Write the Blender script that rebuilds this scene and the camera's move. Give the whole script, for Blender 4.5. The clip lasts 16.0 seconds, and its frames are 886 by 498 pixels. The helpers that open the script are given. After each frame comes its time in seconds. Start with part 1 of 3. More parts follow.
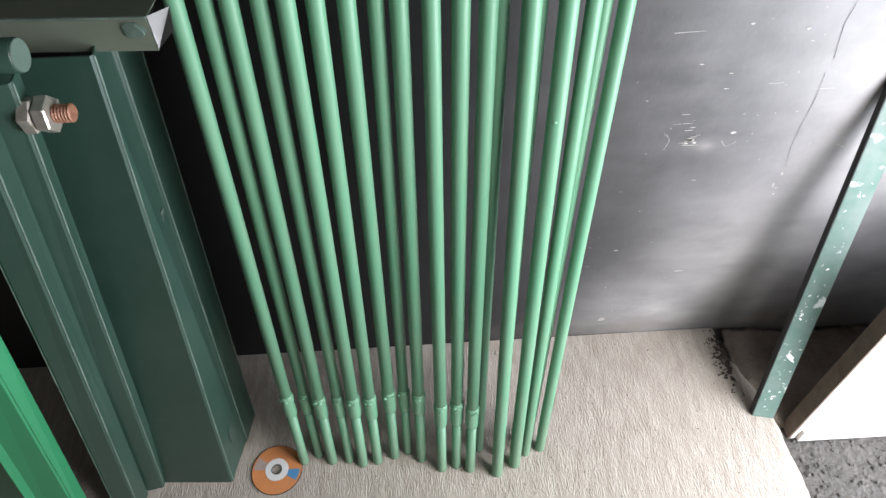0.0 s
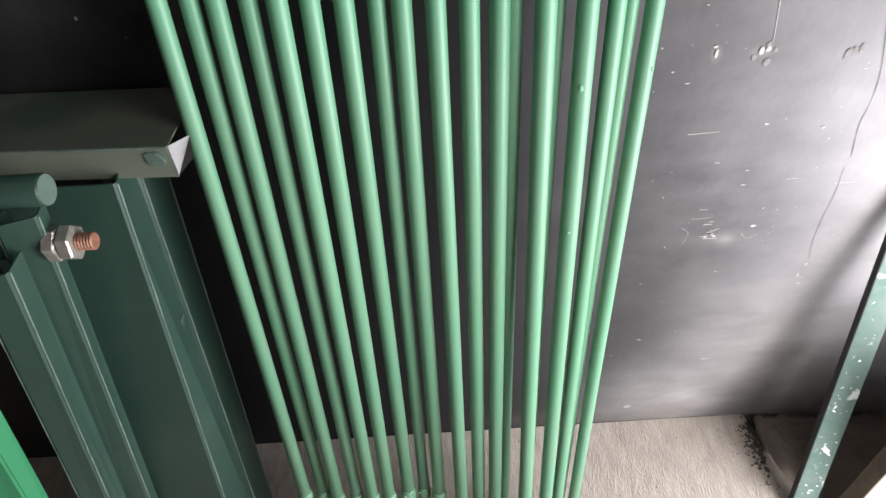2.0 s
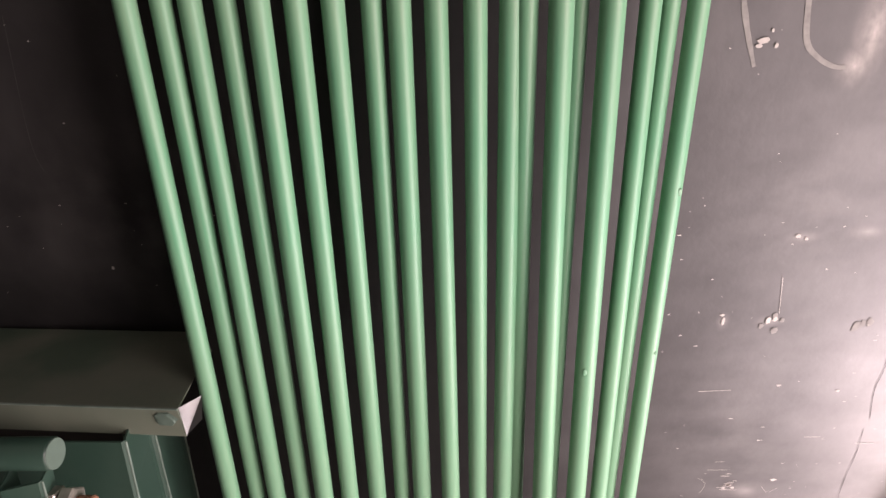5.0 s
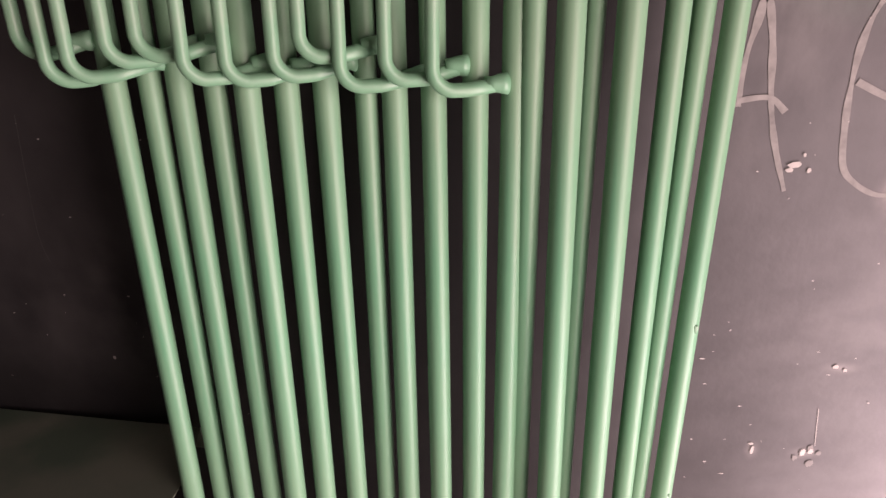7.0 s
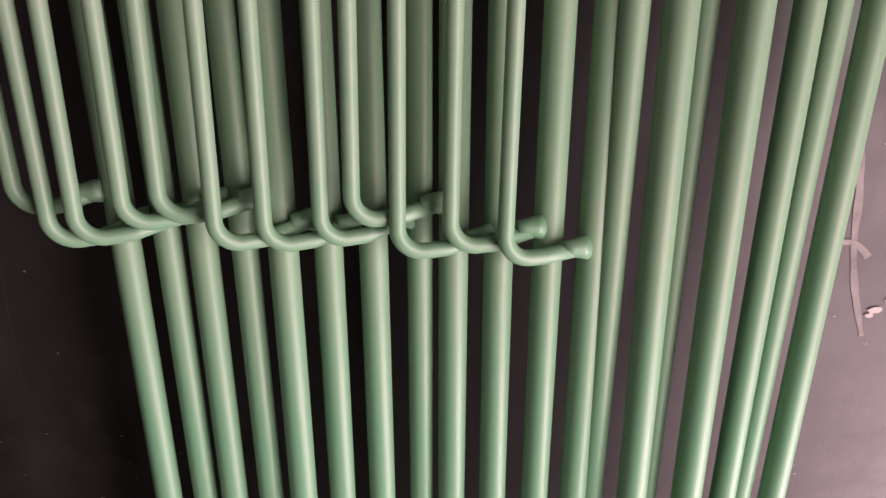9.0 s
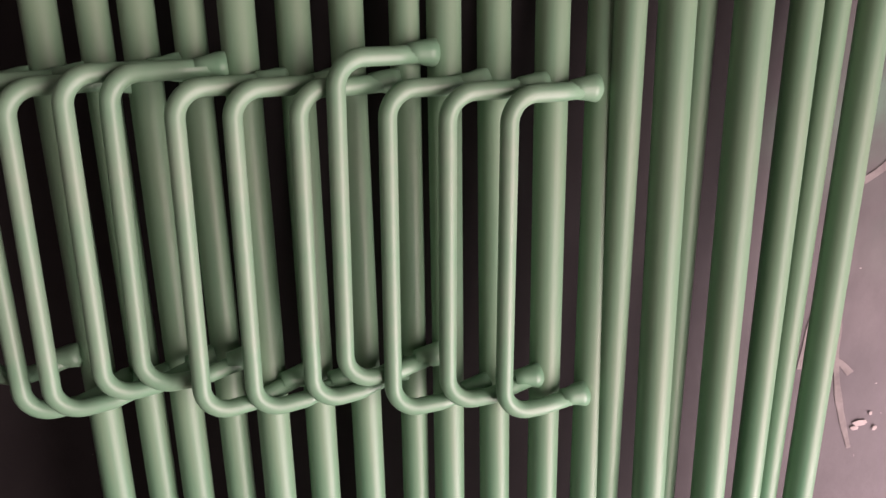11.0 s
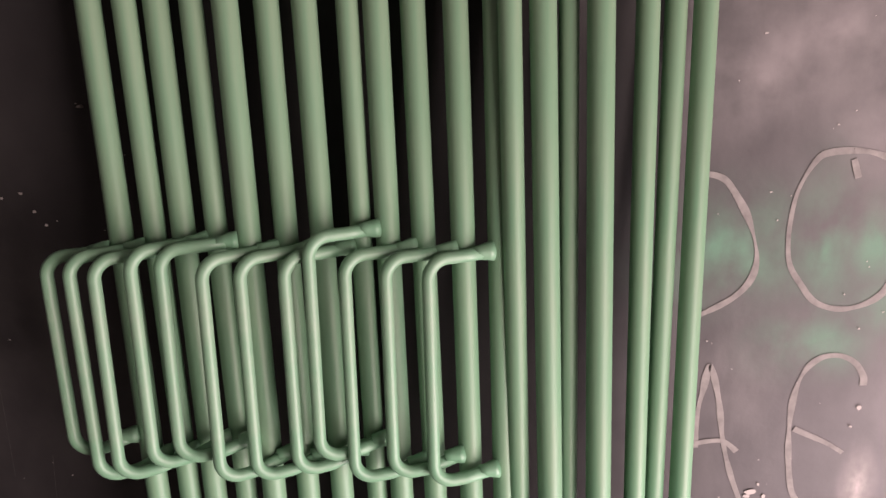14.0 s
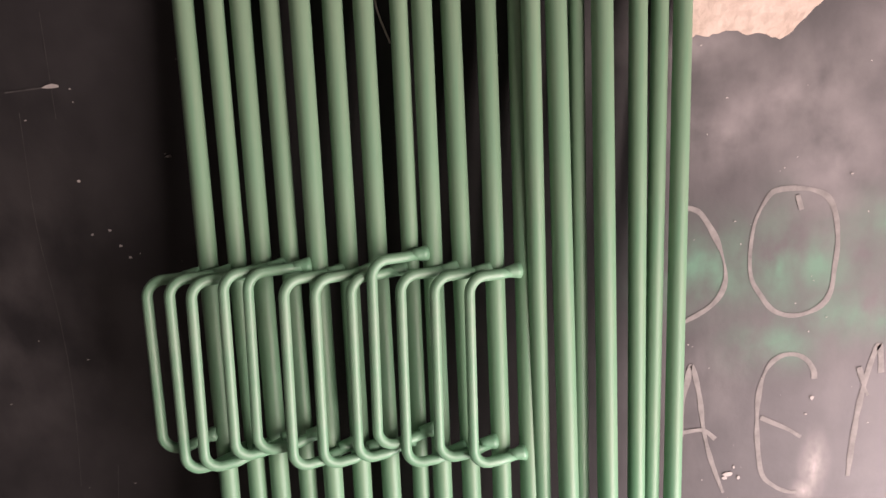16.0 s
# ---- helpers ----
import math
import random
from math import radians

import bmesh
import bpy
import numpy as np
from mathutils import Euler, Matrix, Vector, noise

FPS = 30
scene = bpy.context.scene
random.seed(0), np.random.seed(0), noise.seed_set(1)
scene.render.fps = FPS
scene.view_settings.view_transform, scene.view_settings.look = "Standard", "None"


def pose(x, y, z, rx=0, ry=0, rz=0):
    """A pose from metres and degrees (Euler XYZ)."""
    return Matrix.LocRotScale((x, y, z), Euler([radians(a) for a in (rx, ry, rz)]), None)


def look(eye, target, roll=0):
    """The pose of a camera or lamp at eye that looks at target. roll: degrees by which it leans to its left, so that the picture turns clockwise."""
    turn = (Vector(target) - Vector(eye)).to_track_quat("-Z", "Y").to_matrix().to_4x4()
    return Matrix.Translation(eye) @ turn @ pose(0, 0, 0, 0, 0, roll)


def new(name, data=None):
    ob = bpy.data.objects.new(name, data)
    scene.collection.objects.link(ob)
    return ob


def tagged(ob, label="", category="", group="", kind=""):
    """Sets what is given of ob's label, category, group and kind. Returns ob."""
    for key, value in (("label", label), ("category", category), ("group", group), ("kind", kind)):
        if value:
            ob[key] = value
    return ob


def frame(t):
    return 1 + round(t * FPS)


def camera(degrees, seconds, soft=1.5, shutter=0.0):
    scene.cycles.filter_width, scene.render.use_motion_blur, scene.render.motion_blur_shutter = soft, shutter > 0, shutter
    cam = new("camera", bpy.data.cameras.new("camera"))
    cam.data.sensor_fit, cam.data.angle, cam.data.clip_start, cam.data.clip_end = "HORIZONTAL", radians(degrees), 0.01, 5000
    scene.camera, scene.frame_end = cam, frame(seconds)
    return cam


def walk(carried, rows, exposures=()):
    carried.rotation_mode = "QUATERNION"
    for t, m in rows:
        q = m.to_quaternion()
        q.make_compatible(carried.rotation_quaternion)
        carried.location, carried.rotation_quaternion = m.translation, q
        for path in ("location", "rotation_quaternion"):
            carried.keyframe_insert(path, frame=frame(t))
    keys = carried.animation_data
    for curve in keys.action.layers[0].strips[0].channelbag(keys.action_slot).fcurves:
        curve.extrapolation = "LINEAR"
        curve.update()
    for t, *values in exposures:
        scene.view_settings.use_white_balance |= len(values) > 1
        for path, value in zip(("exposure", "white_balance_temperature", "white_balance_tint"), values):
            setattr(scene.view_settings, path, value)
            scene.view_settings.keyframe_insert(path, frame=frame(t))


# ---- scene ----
cam = camera(65.61, 16.0)
PATH = [
    (0, (0.1446, -0.9406, 1.5066), (0.1372, -0.1735, 0.5838), -3.84),
    (0.5, (0.1475, -0.9217, 1.5131), (0.1371, -0.1408, 0.6021), -4.17),
    (1, (0.1557, -0.9064, 1.5246), (0.1298, -0.1083, 0.6288), -5.08),
    (1.5, (0.1551, -0.8942, 1.5358), (0.1189, -0.0778, 0.6570), -5.92),
    (2, (0.1686, -0.8860, 1.5564), (0.1182, -0.0452, 0.7017), -6.65),
    (2.5, (0.1780, -0.8786, 1.5685), (0.1377, -0.0198, 0.7314), -5.62),
    (3, (0.1827, -0.8658, 1.5924), (0.1239, 0.0316, 0.7979), -6.39),
    (3.5, (0.1826, -0.8493, 1.6190), (0.1057, 0.0816, 0.8657), -6.31),
    (4, (0.1946, -0.8335, 1.6361), (0.1176, 0.1120, 0.9011), -5.76),
    (4.2, (0.1978, -0.8270, 1.6458), (0.1210, 0.1350, 0.9325), -5.42),
    (6.5, (0.2291, -0.7473, 1.7159), (0.1015, 0.2854, 1.1182), -4.62),
    (7, (0.2552, -0.7188, 1.7272), (0.0919, 0.3196, 1.1482), -4.55),
    (7.5, (0.2672, -0.7024, 1.7413), (0.0923, 0.3396, 1.1724), -4.51),
    (8, (0.2485, -0.6673, 1.7604), (0.1106, 0.3925, 1.2146), -4.03),
    (8.5, (0.1990, -0.6376, 1.7752), (0.0739, 0.4309, 1.2434), -3.78),
    (9, (0.1636, -0.5999, 1.8031), (0.0615, 0.4668, 1.2630), -3.12),
    (9.5, (0.1427, -0.5789, 1.8125), (0.0776, 0.4978, 1.2869), -2.82),
    (10, (0.1322, -0.5594, 1.8275), (0.1036, 0.5309, 1.3271), -3.20),
    (12.5, (0.1961, -0.6025, 1.9427), (0.1447, 0.5124, 1.5019), -4.91),
    (13, (0.2361, -0.6317, 1.9648), (0.1398, 0.4756, 1.5127), -4.72),
    (13.5, (0.2694, -0.6651, 1.9872), (0.1410, 0.4434, 1.5459), -5.46),
    (14, (0.2605, -0.7146, 2.0089), (0.1362, 0.4134, 1.6188), -5.54),
    (14.5, (0.2242, -0.7713, 2.0200), (0.1228, 0.3641, 1.6452), -5.00),
    (15, (0.1926, -0.8194, 2.0291), (0.1191, 0.3242, 1.6730), -5.10),
    (15.5, (0.1756, -0.8528, 2.0213), (0.1355, 0.3027, 1.7001), -4.76),
    (16, (0.1805, -0.8759, 2.0361), (0.1353, 0.2808, 1.7200), -5.18),
]
walk(cam, [(t, look(eye, target, roll)) for t, eye, target, roll in PATH], [(0.0, 0.43, 6050, 12), (3.5, 0.48, 6700, 23), (7.0, 0.35, 7500, 46), (10.0, 0.38, 7450, 54), (13.0, 0.42, 7400, 46), (16.0, 0.64, 7300, 37)])

# ---------------------------------------------------------------- world and light
world = bpy.data.worlds.new("world")
scene.world = world
world.use_nodes = True
wn = world.node_tree
sky = wn.nodes.new("ShaderNodeTexSky")
sky.sky_type, sky.sun_disc = "NISHITA", False
sky.sun_elevation, sky.sun_rotation = radians(40), radians(120)
wn.nodes["Background"].inputs["Strength"].default_value = 0.08
wn.links.new(sky.outputs[0], wn.nodes["Background"].inputs["Color"])


def area(name, where, to, sx, sy, watts, colour):
    data = bpy.data.lights.new(name, "AREA")
    data.shape, data.size, data.size_y, data.energy, data.color = "RECTANGLE", sx, sy, watts, colour
    ob = new(name, data)
    ob.matrix_world = look(where, to)
    return ob


# daylight of the open doorway in the right-hand wall, strongest low down where the bright ground outside throws it in
area("doorway_ground_light", (1.35, -0.72, 0.52), (0.25, -0.10, 0.55), 0.7, 0.9, 24, (0.98, 0.99, 1.0))
area("doorway_sky_light", (1.34, -1.28, 1.30), (0.15, -0.10, 1.25), 0.85, 1.7, 36, (1.0, 0.97, 0.92))

# ---------------------------------------------------------------- materials
def mat(name, base, rough=0.6, metal=0.0, second=None, scale=6.0, detail_scale=80.0, amount=0.5, bump=0.15, bump_scale=120.0,
        spec=0.5, rough_var=0.12, coords="Object", dist=0.002, third=None, third_cut=(0.62, 0.68), third_scale=9.0, stretch=(1, 1, 1)):
    m = bpy.data.materials.new(name)
    m.use_nodes = True
    nt = m.node_tree
    n, l = nt.nodes, nt.links
    b = n["Principled BSDF"]
    tc = n.new("ShaderNodeTexCoord")
    mp = n.new("ShaderNodeMapping")
    mp.inputs["Scale"].default_value = stretch
    l.new(tc.outputs[coords], mp.inputs["Vector"])
    big = n.new("ShaderNodeTexNoise")
    big.inputs["Scale"].default_value, big.inputs["Detail"].default_value = scale, 6
    fine = n.new("ShaderNodeTexNoise")
    fine.inputs["Scale"].default_value, fine.inputs["Detail"].default_value = detail_scale, 4
    for t in (big, fine):
        l.new(mp.outputs[0], t.inputs["Vector"])
    add = n.new("ShaderNodeMath")
    add.operation = "MULTIPLY_ADD"
    add.inputs[1].default_value = 0.35
    l.new(fine.outputs["Fac"], add.inputs[0])
    l.new(big.outputs["Fac"], add.inputs[2])
    ramp = n.new("ShaderNodeMapRange")
    ramp.inputs["From Min"].default_value, ramp.inputs["From Max"].default_value = 0.42, 0.95
    ramp.inputs["To Max"].default_value = amount
    l.new(add.outputs[0], ramp.inputs["Value"])
    mix = n.new("ShaderNodeMix")
    mix.data_type = "RGBA"
    mix.inputs["A"].default_value = (*base, 1)
    mix.inputs["B"].default_value = (*(second or [c * 0.6 for c in base]), 1)
    l.new(ramp.outputs[0], mix.inputs["Factor"])
    colour = mix.outputs["Result"]
    if third:
        spots = n.new("ShaderNodeTexNoise")
        spots.inputs["Scale"].default_value, spots.inputs["Detail"].default_value = third_scale, 8
        l.new(mp.outputs[0], spots.inputs["Vector"])
        cut = n.new("ShaderNodeMapRange")
        cut.inputs["From Min"].default_value, cut.inputs["From Max"].default_value = third_cut
        l.new(spots.outputs["Fac"], cut.inputs["Value"])
        mix2 = n.new("ShaderNodeMix")
        mix2.data_type = "RGBA"
        mix2.inputs["B"].default_value = (*third, 1)
        l.new(cut.outputs[0], mix2.inputs["Factor"])
        l.new(colour, mix2.inputs["A"])
        colour = mix2.outputs["Result"]
    l.new(colour, b.inputs["Base Color"])
    rr = n.new("ShaderNodeMapRange")
    rr.inputs["To Min"].default_value, rr.inputs["To Max"].default_value = max(0.02, rough - rough_var), min(1, rough + rough_var)
    l.new(big.outputs["Fac"], rr.inputs["Value"])
    l.new(rr.outputs[0], b.inputs["Roughness"])
    b.inputs["Metallic"].default_value = metal
    b.inputs["Specular IOR Level"].default_value = spec
    if bump:
        bt = n.new("ShaderNodeTexNoise")
        bt.inputs["Scale"].default_value, bt.inputs["Detail"].default_value = bump_scale, 5
        l.new(mp.outputs[0], bt.inputs["Vector"])
        bp = n.new("ShaderNodeBump")
        bp.inputs["Strength"].default_value, bp.inputs["Distance"].default_value = bump, dist
        l.new(bt.outputs["Fac"], bp.inputs["Height"])
        l.new(bp.outputs[0], b.inputs["Normal"])
    return m


def smudges_and_light(m, spots, colour, strength, contrast=0.2, grain=14, stretch=(1, 1, 1)):
    """Soft patches on the wall, stains of their own shape and painted-in light: (x, z, radius x, radius z), broken up
    by noise.
    """
    nt = m.node_tree
    n, l = nt.nodes, nt.links
    b = n["Principled BSDF"]
    tc = n.new("ShaderNodeTexCoord")
    total = None
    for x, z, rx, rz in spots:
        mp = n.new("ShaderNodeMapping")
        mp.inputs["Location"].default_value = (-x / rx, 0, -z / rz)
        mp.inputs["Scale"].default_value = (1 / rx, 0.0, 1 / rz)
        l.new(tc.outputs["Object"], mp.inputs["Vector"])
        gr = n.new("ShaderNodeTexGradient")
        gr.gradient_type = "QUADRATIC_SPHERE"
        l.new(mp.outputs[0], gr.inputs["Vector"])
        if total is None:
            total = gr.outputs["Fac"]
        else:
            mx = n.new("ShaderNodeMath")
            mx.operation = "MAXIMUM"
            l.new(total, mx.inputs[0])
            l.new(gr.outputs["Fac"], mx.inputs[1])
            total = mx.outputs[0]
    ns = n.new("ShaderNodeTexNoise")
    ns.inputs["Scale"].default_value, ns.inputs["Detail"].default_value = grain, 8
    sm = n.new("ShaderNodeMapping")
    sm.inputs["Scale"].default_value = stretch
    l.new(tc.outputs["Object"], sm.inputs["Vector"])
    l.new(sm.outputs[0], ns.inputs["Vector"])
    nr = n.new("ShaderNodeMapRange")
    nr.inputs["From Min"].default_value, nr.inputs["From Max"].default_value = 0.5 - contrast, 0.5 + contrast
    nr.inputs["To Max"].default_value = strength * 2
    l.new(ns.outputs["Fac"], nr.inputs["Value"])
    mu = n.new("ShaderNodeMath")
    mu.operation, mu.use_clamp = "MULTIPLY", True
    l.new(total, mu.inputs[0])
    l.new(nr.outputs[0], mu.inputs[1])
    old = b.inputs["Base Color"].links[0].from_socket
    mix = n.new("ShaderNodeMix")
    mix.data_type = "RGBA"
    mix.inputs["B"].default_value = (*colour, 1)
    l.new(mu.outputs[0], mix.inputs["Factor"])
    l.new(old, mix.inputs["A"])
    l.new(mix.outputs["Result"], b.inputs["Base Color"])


rod_paint = mat("rod_paint", (0.060, 0.255, 0.140), 0.47, second=(0.225, 0.287, 0.200), scale=1.2, detail_scale=9, amount=0.85, bump=0.16, bump_scale=14, dist=0.001, spec=0.45, stretch=(12, 12, 0.9))
handle_paint = mat("handle_paint", (0.085, 0.27, 0.155), 0.42, second=(0.19, 0.30, 0.21), scale=9, detail_scale=60, amount=0.8, bump=0.12, bump_scale=70, dist=0.001)
dark_paint = mat("dark_green_paint", (0.018, 0.046, 0.034), 0.36, second=(0.034, 0.066, 0.05), scale=5, detail_scale=40, amount=0.8, bump=0.05, bump_scale=200, dist=0.001, rough_var=0.1)
dusty_paint = mat("dusty_dark_paint", (0.105, 0.132, 0.098), 0.5, second=(0.155, 0.165, 0.13), scale=7, detail_scale=50, amount=0.9, bump=0.06, bump_scale=160, dist=0.001, third=(0.07, 0.105, 0.075), third_cut=(0.5, 0.62), third_scale=4)
edge_paint = mat("worn_edge", (0.20, 0.26, 0.225), 0.4, second=(0.07, 0.11, 0.09), scale=20, amount=0.9, metal=0.2)
bright_paint = mat("bright_green_paint", (0.03, 0.20, 0.085), 0.4, second=(0.04, 0.24, 0.11), scale=4, bump=0.06)
tape_mat = mat("tape", (0.09, 0.135, 0.11), 0.5, scale=30, amount=0.4)
bare_steel = mat("bare_steel", (0.26, 0.26, 0.265), 0.5, metal=0.8, second=(0.22, 0.21, 0.2), scale=25, amount=0.8, bump=0.1)
nut_steel = mat("zinc_steel", (0.62, 0.58, 0.52), 0.34, metal=0.7, second=(0.25, 0.22, 0.19), scale=60, amount=0.9, bump=0.1)
rust_steel = mat("rusty_thread", (0.30, 0.145, 0.09), 0.55, metal=0.3, second=(0.16, 0.07, 0.04), scale=90, amount=0.9)
wall_paint = mat("black_wall_paint", (0.0125, 0.0120, 0.0124), 0.57, second=(0.025, 0.0237, 0.0243), scale=2.2, detail_scale=35, amount=0.9, bump=0.22, bump_scale=45,
                 dist=0.003, rough_var=0.1, third=(0.043, 0.041, 0.041), third_cut=(0.58, 0.80), third_scale=3.5, spec=0.32)
# Rubbed chalk dust plus the daylight on the right, painted into the wall colour.
smudges_and_light(wall_paint, [(1.114, 0.867, 1.1, 2.86), (0.930, 0.459, 0.682, 1.1), (0.832, 0.923, 0.605, 0.66), (0.807, 0.173, 0.55, 0.55)], (0.21, 0.203, 0.206), 1.0, 0.75, 7, (1, 1, 1.6))
smudges_and_light(wall_paint, [(0.644, 0.086, 0.374, 0.308), (0.778, 0.269, 0.33, 0.495), (0.939, 0.662, 0.308, 0.55)], (0.38, 0.36, 0.35), 0.8, 0.6, 9, (1, 1, 2.0))
smudges_and_light(wall_paint, [(0.492, 1.740, 0.16, 0.11), (0.585, 1.735, 0.075, 0.16), (0.640, 1.745, 0.15, 0.09), (0.580, 1.625, 0.12, 0.07), (0.700, 1.660, 0.18, 0.07), (0.760, 1.785, 0.17, 0.08)],
        (0.06, 0.17, 0.11), 0.75, 0.16, 11, (1.5, 1, 1.1))
smudges_and_light(wall_paint, [(0.617, 1.960, 0.34, 0.30), (0.721, 1.566, 0.25, 0.35), (0.497, 1.562, 0.15, 0.3)], (0.12, 0.115, 0.113), 0.34, 0.12, 12, (1.7, 1, 0.8))
smudges_and_light(wall_paint, [(0.626, 0.741, 0.35, 0.5), (0.625, 1.202, 0.3, 0.3)], (0.16, 0.155, 0.153), 0.16, 0.12, 14, (0.8, 1, 1.5))
smudges_and_light(wall_paint, [(0.584, 1.956, 0.286, 0.143), (0.502, 1.921, 0.154, 0.11), (0.653, 1.875, 0.132, 0.198), (0.469, 2.026, 0.22, 0.11), (0.748, 1.992, 0.22, 0.22)], (0.22, 0.205, 0.203), 0.5)
smudges_and_light(wall_paint, [(0.648, 1.430, 0.030, 0.085), (0.636, 1.390, 0.030, 0.035)], (0.46, 0.42, 0.39), 0.5, 0.3, 45, (1.4, 1, 0.8))
smudges_and_light(wall_paint, [(0.608, 1.013, 0.0275, 0.0154), (0.540, 1.014, 0.0132, 0.022), (0.626, 1.156, 0.033, 0.0132), (0.708, 1.161, 0.033, 0.0154), (0.636, 0.628, 0.066, 0.033)], (0.3, 0.28, 0.27), 0.35)
smudges_and_light(wall_paint, [(0.962, 0.022, 0.33, 0.11), (0.539, 0.028, 0.495, 0.066)], (0.22, 0.19, 0.16), 0.45)
smudges_and_light(wall_paint, [(-0.472, 1.760, 0.45, 0.6), (-0.286, 1.247, 0.4, 0.35)], (0.055, 0.052, 0.051), 0.5, 0.13, 9, (1.3, 1, 1))
chalk = mat("chalk", (0.235, 0.226, 0.212), 0.9, second=(0.10, 0.096, 0.092), scale=55, detail_scale=200, amount=0.85, bump=0)
scratch_mat = mat("scratched_paint", (0.075, 0.070, 0.068), 0.8, second=(0.03, 0.028, 0.027), scale=50, amount=0.9, bump=0)
dust_mat = mat("pale_dust", (0.20, 0.19, 0.18), 0.9, second=(0.14, 0.134, 0.128), scale=60, amount=0.9, bump=0)
chip_mat = mat("chipped_plaster", (0.40, 0.375, 0.35), 0.85, second=(0.2, 0.18, 0.17), scale=40, bump=0.4)
patch_mat = mat("bare_plaster", (0.60, 0.50, 0.42), 0.9, second=(0.40, 0.32, 0.26), scale=25, amount=0.9, bump=0.6, bump_scale=60, dist=0.006)
crack_mat = mat("wall_crack", (0.012, 0.011, 0.011), 0.9)
concrete = mat("concrete", (0.47, 0.42, 0.365), 0.85, second=(0.30, 0.255, 0.21), scale=26, detail_scale=150, amount=0.9, bump=0.75, bump_scale=120, dist=0.0045,
               third=(0.33, 0.285, 0.24), third_cut=(0.60, 0.82), third_scale=7.0, stretch=(2.4, 0.55, 1), spec=0.3)
dirt = mat("dark_dirt", (0.045, 0.040, 0.037), 0.95, second=(0.095, 0.087, 0.08), scale=30, detail_scale=150, amount=1.0, bump=0.9, bump_scale=70, dist=0.012)
mortar = mat("dusty_mortar", (0.36, 0.30, 0.245), 0.95, second=(0.2, 0.16, 0.13), scale=14, amount=0.9, bump=0.8, bump_scale=45, dist=0.01)
crumb = mat("dark_crumbs", (0.06, 0.048, 0.04), 0.95, second=(0.12, 0.1, 0.08), scale=40)
leg_paint = mat("flaking_leg_paint", (0.13, 0.17, 0.152), 0.55, second=(0.05, 0.12, 0.09), scale=14, detail_scale=70, amount=1.0, bump=0.3, bump_scale=60,
                third=(0.45, 0.50, 0.48), third_cut=(0.60, 0.66), third_scale=26)
# Near-black that paints shade onto the leg's unlit side; the dark thread shares it.
leg_dark = mat("leg_shade_and_thread", (0.015, 0.016, 0.015), 0.6)
panel_white = mat("white_panel", (0.74, 0.72, 0.68), 0.6, second=(0.6, 0.57, 0.52), scale=5, amount=0.6, bump=0.1)
panel_edge = mat("panel_edge", (0.16, 0.12, 0.09), 0.8, second=(0.09, 0.065, 0.05), scale=30, amount=0.9, bump=0.4)
timber = mat("brown_timber", (0.06, 0.042, 0.034), 0.75, second=(0.035, 0.026, 0.022), scale=12, amount=0.8, bump=0.2, stretch=(1, 8, 8))
plaster = mat("grey_plaster", (0.21, 0.20, 0.19), 0.9, second=(0.15, 0.145, 0.14), scale=3, bump=0.3)
ceiling_mat = mat("ceiling_boards", (0.30, 0.28, 0.26), 0.9, scale=3, bump=0.2)
disc_orange = mat("disc_orange", (0.62, 0.24, 0.075), 0.75, second=(0.5, 0.2, 0.08), scale=30, detail_scale=300, amount=0.8, bump=0.4, bump_scale=400, dist=0.0006)
disc_blue = mat("disc_blue", (0.06, 0.22, 0.42), 0.7, second=(0.1, 0.26, 0.45), scale=60, amount=0.6)
disc_grey = mat("disc_worn_print", (0.40, 0.31, 0.26), 0.8, second=(0.3, 0.24, 0.22), scale=80, amount=0.7)
disc_white = mat("disc_white", (0.72, 0.71, 0.69), 0.6, scale=40, amount=0.2)
disc_rim = mat("disc_rim", (0.03, 0.027, 0.026), 0.9)
tape_light = mat("pale_flake", (0.42, 0.46, 0.44), 0.6, scale=60, amount=0.5)
string_mat = mat("pale_string", (0.55, 0.5, 0.45), 0.8)


# ---------------------------------------------------------------- mesh helpers
def part(name, bm, material, parent=None, label="", smooth=False):
    me = bpy.data.meshes.new(name)
    bm.normal_update()
    if smooth:
        for f in bm.faces:
            f.smooth = True
    bm.to_mesh(me)
    bm.free()
    me.materials.append(material)
    ob = new(name, me)
    if parent is not None:
        ob.parent = parent
    if label:
        ob["label"] = label
    return ob


def thing(name, at, label, category, group="", kind="", turn=None):
    ob = new(name)
    ob.empty_display_size = 0.05
    ob.matrix_world = Matrix.Translation(at) @ (turn or Matrix())
    return tagged(ob, label, category, group, kind)


def box(bm, lo, hi, bevel=0.0, m=None):
    r = bmesh.ops.create_cube(bm, size=1.0)
    lo, hi = Vector(lo), Vector(hi)
    for v in r["verts"]:
        v.co = Vector((lo[i] + (v.co[i] + 0.5) * (hi[i] - lo[i]) for i in range(3)))
        if m:
            v.co = m @ v.co
    if bevel:
        edges = {e for v in r["verts"] for e in v.link_edges}
        bmesh.ops.bevel(bm, geom=list(edges), offset=bevel, segments=2, affect="EDGES", profile=0.5)
    return bm


def solid(lo, hi, bevel=0.0, m=None):
    return box(bmesh.new(), lo, hi, bevel, m)


